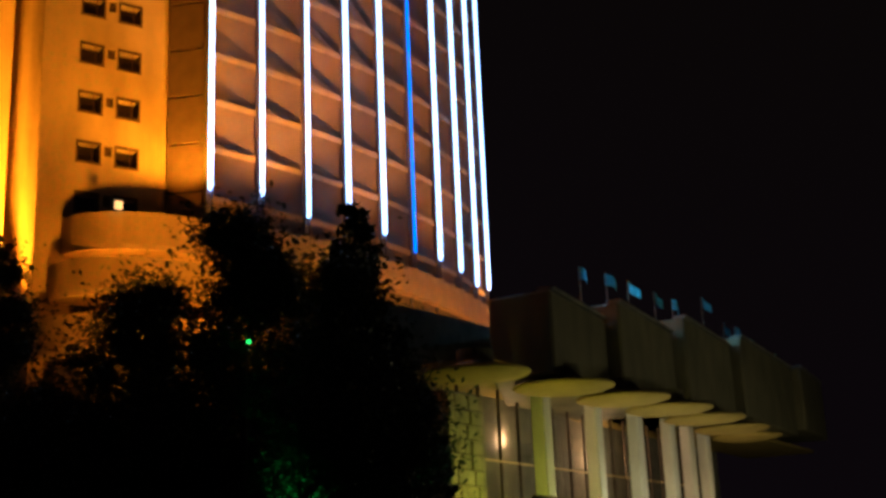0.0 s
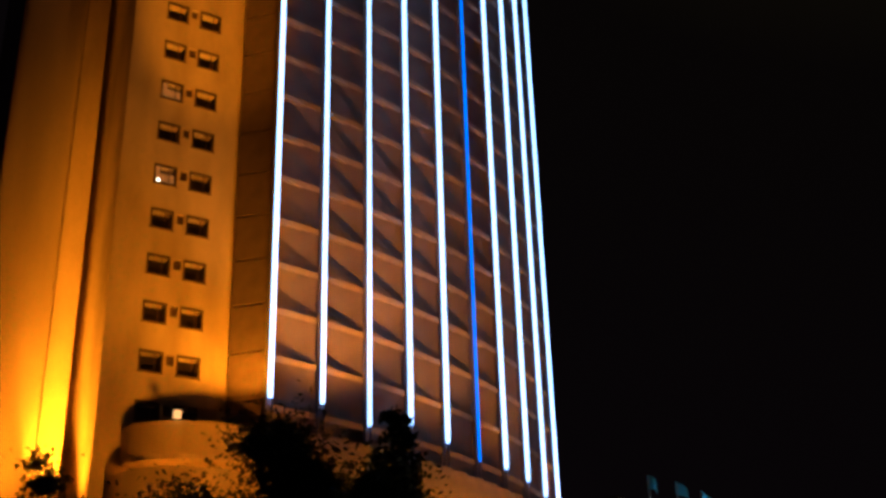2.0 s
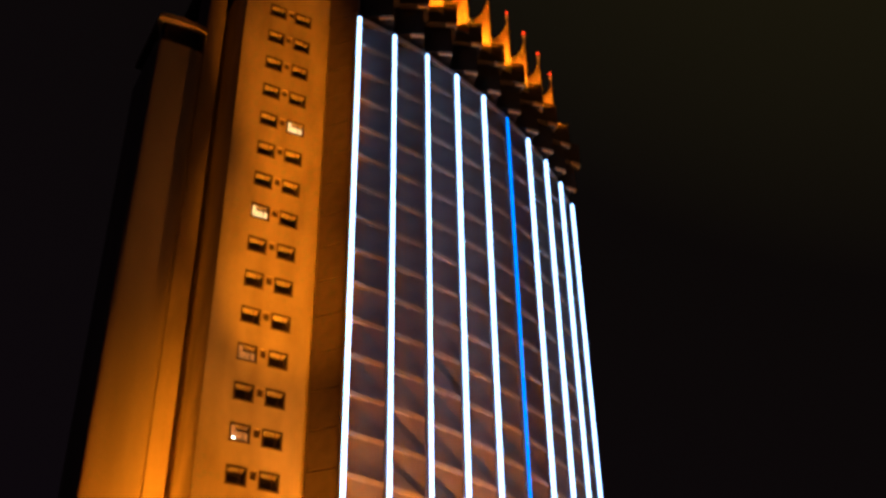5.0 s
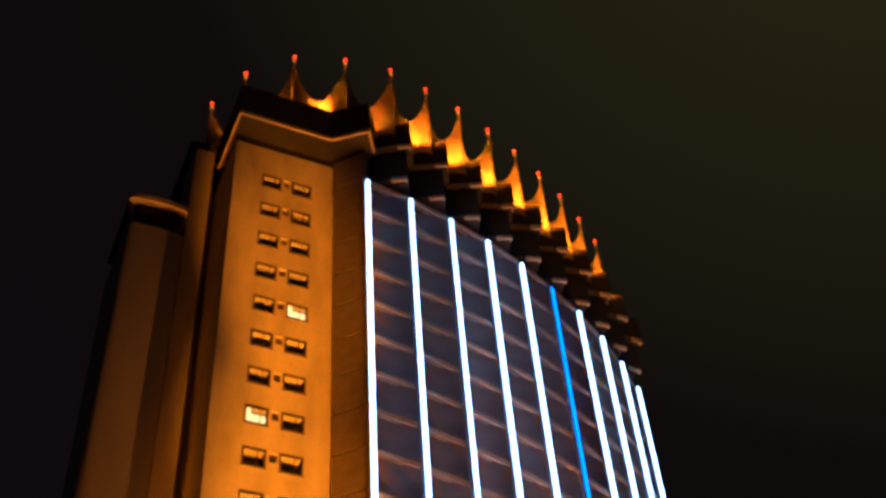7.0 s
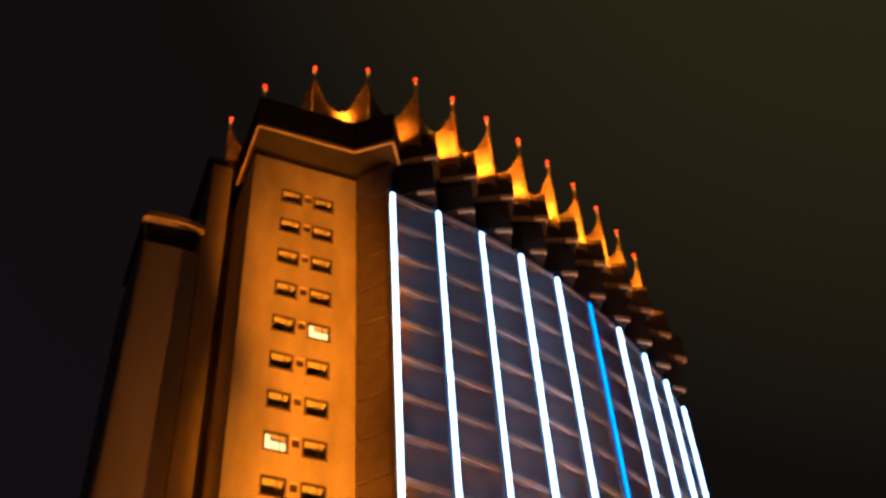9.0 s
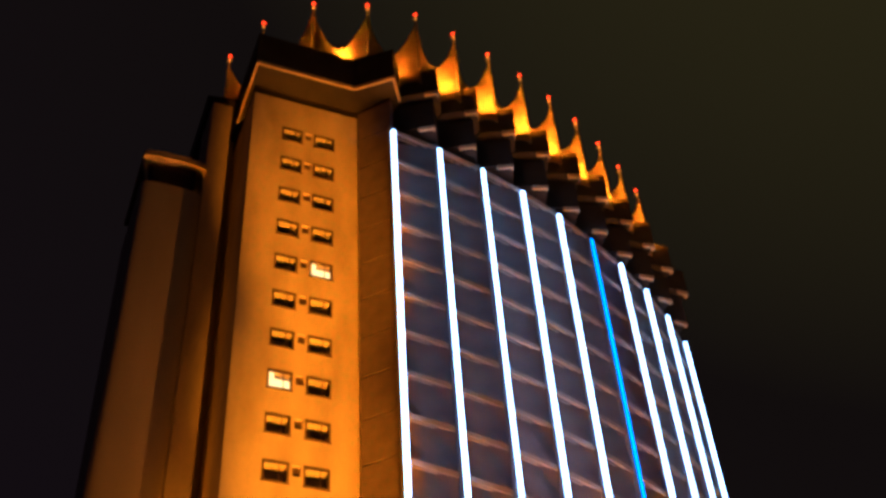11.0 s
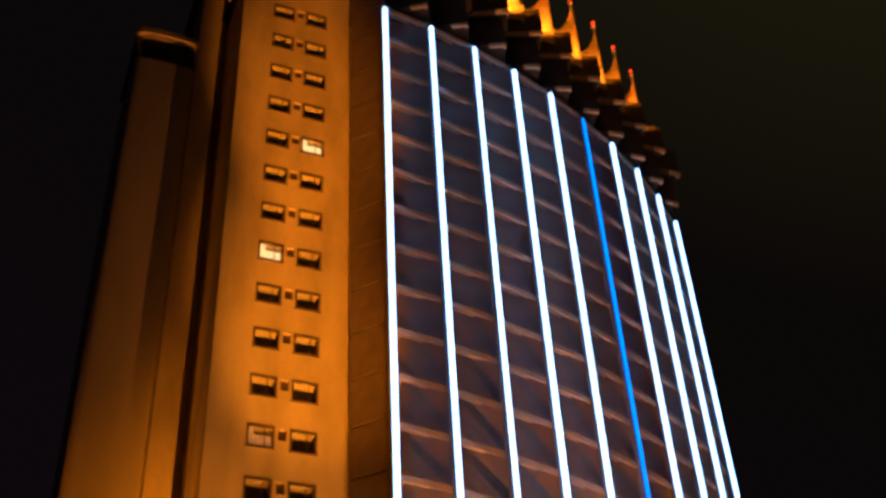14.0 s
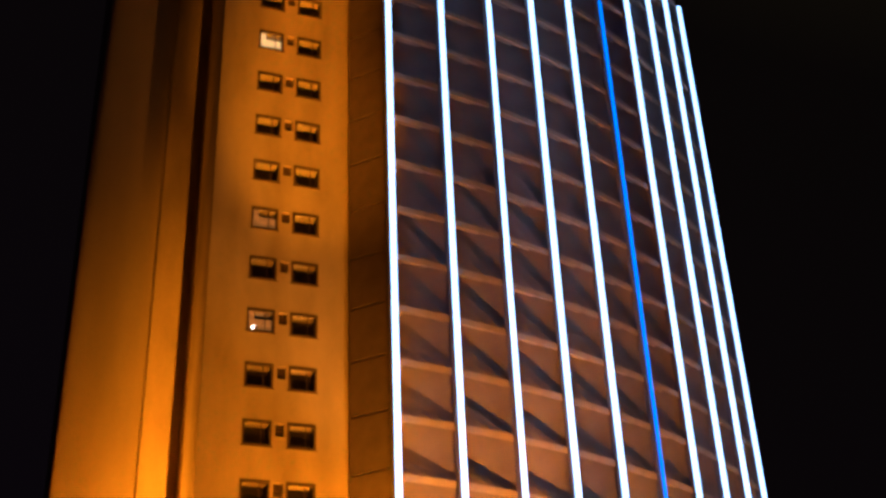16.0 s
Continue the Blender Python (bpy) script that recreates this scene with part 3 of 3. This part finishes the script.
# flags along the roof
FLAGS = ((8.6, 21.0, 0.6), (13.5, 21.5, 1.0), (17.9, 21.7, 1.6), (23.7, 21.9, 0.9), (28.1, 22.1, 1.0), (36.4, 23.7, 1.6), (42.5, 22.4, 0.8), (46.5, 22.7, 1.0), (51.0, 22.3, 0.9), (60.5, 22.0, 0.7))
for u, z, w in FLAGS:
    base = HALL @ Vector((u, 2.0, 18.7))
    flag = thing("roof_flag", "pale blue flag on a thin pole on the roof edge", "flag", "flags on the hall roof", at=base)
    part("pole", tube([(0, 0, -0.1), (0, 0, z - 18.7 + 0.9)], [0.04, 0.025], 6), STEEL, flag)
    bm = bmesh.new()
    grid = []
    for i in range(7):
        f = i / 6
        x = f * (0.5 + w * 0.42)
        grid.append([bm.verts.new((x, 0.16 * math.sin(5 * f + u), z - 18.7 + 0.85 - 0.55 * j / 3 * (1.25 - 0.3 * f) - 0.6 * f * f)) for j in range(5)])
    for i in range(6):
        for j in range(4):
            bm.faces.new((grid[i][j], grid[i + 1][j], grid[i + 1][j + 1], grid[i][j + 1]))
    bmesh.ops.solidify(bm, geom=bm.faces[:], thickness=0.015)
    part("cloth", bm, CLOTH, flag)
# bluish fill lights with no fixture, added to brighten the flags
for u in (10.0, 18.0, 27.0, 36.0, 50.0):
    glow("flag_fill_light", HALL @ Vector((u, 0.9, 20.9)), 90, (0.3, 0.7, 1.0), 0.2)

# ---------------------------------------------------------------- trees in front
def leaf_mesh(name, centres, size, mat, parent, rng, droop=0.0):
    verts, faces = [], []
    for c in centres:
        s = size * rng.uniform(0.6, 1.3)
        a = Vector((rng.gauss(0, 1), rng.gauss(0, 1), rng.gauss(0, 0.7) - droop)).normalized()
        b = a.cross(Vector((rng.gauss(0, 1), rng.gauss(0, 1), rng.gauss(0, 1)))).normalized()
        k = len(verts)
        verts += [c - a * s, c + b * s * 0.42, c + a * s, c - b * s * 0.42]
        faces.append((k, k + 1, k + 2, k + 3))
    me = bpy.data.meshes.new(name)
    me.from_pydata([tuple(v) for v in verts], [], faces)
    me.materials.append(mat)
    ob = again(name, me, parent)
    return tagged(ob, kind="stuff")


def broadleaf(at, height, spread, seed, label, leaves=5200, base=0.3):
    leaves = int(leaves * 2.6)
    rng = random.Random(seed)
    tree = thing("tree", label, "tree", "trees before the hotel", at=at)
    pts = [(0.12 * rng.gauss(0, 1) * i, 0.12 * rng.gauss(0, 1) * i, height * 0.9 * i / 6) for i in range(7)]
    bm = tube(pts, [0.26 * (1 - 0.85 * i / 6) for i in range(7)], 9)
    ends = []
    for i in range(15):
        z = height * rng.uniform(base, 0.92)
        f = (z / height - base) / (1 - base)
        reach = spread * (1.0 - 0.75 * f ** 1.3) * rng.uniform(0.55, 1.1)
        a = rng.uniform(0, 2 * math.pi) + i * 2.4
        tip = Vector((math.cos(a) * reach, math.sin(a) * reach, z + reach * rng.uniform(0.25, 0.6)))
        mid_v = Vector((math.cos(a) * reach * 0.5, math.sin(a) * reach * 0.5, z + reach * 0.12))
        tube([(0, 0, z - 0.2), mid_v, tip], [0.09, 0.06, 0.02], 5, bm)
        ends += [tip, mid_v.lerp(tip, 0.5), mid_v + Vector((rng.gauss(0, 0.4), rng.gauss(0, 0.4), 0.3))]
    ends.append(Vector((0, 0, height * 0.97)))
    part("trunk", bm, BARK, tree)
    centres = []
    while len(centres) < leaves:
        e = rng.choice(ends)
        r = rng.uniform(0.35, 1.25) * spread * 0.24
        centres.append(e + Vector((rng.gauss(0, r), rng.gauss(0, r), rng.gauss(0, r * 0.75))))
    leaf_mesh("crown", centres, 0.115, LEAF, tree, rng)
    return tree


def conifer(at, height, spread, seed, label):
    rng = random.Random(seed)
    tree = thing("tree", label, "tree", "trees before the hotel", at=at)
    bm = tube([(0, 0, 0), (0.05, 0, height * 0.5), (0, 0, height)], [0.28, 0.16, 0.02], 9)
    centres = []
    level = 1.2
    while level < height - 0.2:
        f = level / height
        reach = spread * (1 - f) ** 0.8 + 0.15
        for k in range(rng.randint(5, 7)):
            a = rng.uniform(0, 2 * math.pi)
            r = reach * rng.uniform(0.6, 1.15)
            tip = Vector((math.cos(a) * r, math.sin(a) * r, level - 0.18 * r + rng.uniform(-0.2, 0.2)))
            tube([(0, 0, level), tip], [0.05, 0.012], 4, bm)
            for _ in range(int(26 + 26 * r)):
                s = rng.random() ** 0.7
                p = Vector((0, 0, level)).lerp(tip, s)
                centres.append(p + Vector((rng.gauss(0, 0.17), rng.gauss(0, 0.17), rng.gauss(-0.08, 0.1))))
        level += rng.uniform(0.4, 0.6)
    part("trunk", bm, BARK, tree)
    leaf_mesh("crown", centres, 0.19, NEEDLE, tree, rng, droop=0.5)
    return tree


broadleaf((-6.9, -36.0, 0), 13.3, 2.5, 11, "tall dark leafy tree standing before the hotel", 11000)
broadleaf((-4.6, -38.5, 0), 11.6, 2.6, 15, "dark leafy tree with a full crown", 6000, 0.2)
conifer((-3.7, -37.4, 0), 13.9, 2.3, 12, "tall narrow dark conifer before the hotel")
conifer((-2.1, -37.0, 0), 10.2, 2.5, 19, "dark conifer beside the taller one")
broadleaf((-13.8, -33.0, 0), 12.2, 1.5, 13, "slim leafy tree catching orange light", 3600, 0.25)
broadleaf((-9.6, -34.3, 0), 10.9, 2.9, 34, "leafy tree with sparse upper twigs", 6000, 0.3)
broadleaf((-8.4, -37.6, 0), 9.4, 2.6, 16, "low dark leafy tree in deep shade", 5200, 0.15)
broadleaf((-11.6, -36.6, 0), 7.6, 2.3, 17, "low dark leafy tree in deep shade", 4200, 0.15)
broadleaf((-3.4, -39.4, 0), 8.2, 2.3, 18, "low dark leafy tree in deep shade", 5200, 0.15)

broadleaf((-13.4, -37.4, 0), 7.0, 2.3, 27, "low dark leafy tree in deep shade", 5200, 0.1)
broadleaf((-10.2, -39.0, 0), 7.2, 2.6, 28, "low dark leafy tree in deep shade", 5200, 0.1)
broadleaf((-6.3, -40.0, 0), 8.4, 2.8, 29, "low dark leafy tree in deep shade", 6500, 0.1)

# green garden lamps under the trees
for x, y, t in ((-6.9, -40.6, (-6.6, -36.0, 9.0)), (-3.4, -41.6, (-2.8, -38.0, 9.0))):
    lamp = thing("garden_lamp", "small garden spotlight with a green lens", "lamp", "green garden lamps", at=(x, y, 0))
    part("stake", tube([(0, 0, 0), (0, 0, 0.45)], [0.03, 0.03], 6), STEEL, lamp)
    part("housing", tube([(0, 0, 0.42), (0, 0.12, 0.62)], [0.07, 0.1], 10), STEEL, lamp)
    part("lens", ball((0, 0.16, 0.66), 0.08), GREEN_LAMP, lamp, "green glass lens")
    flood("garden_light", (x, y + 0.35, 0.9), t, 800, (0.05, 1.0, 0.2), angle=50, blend=1.0)
post = thing("lamp_post", "thin dark lamp post with a small green lamp", "lamp post", at=(-8.3, -38.9, 0))
part("pole", tube([(0, 0, 0), (0, 0, 8.3)], [0.07, 0.045], 8), STEEL, post)
part("head", ball((0, -0.1, 8.45), 0.07), GREEN_LAMP, post, "small green lamp")
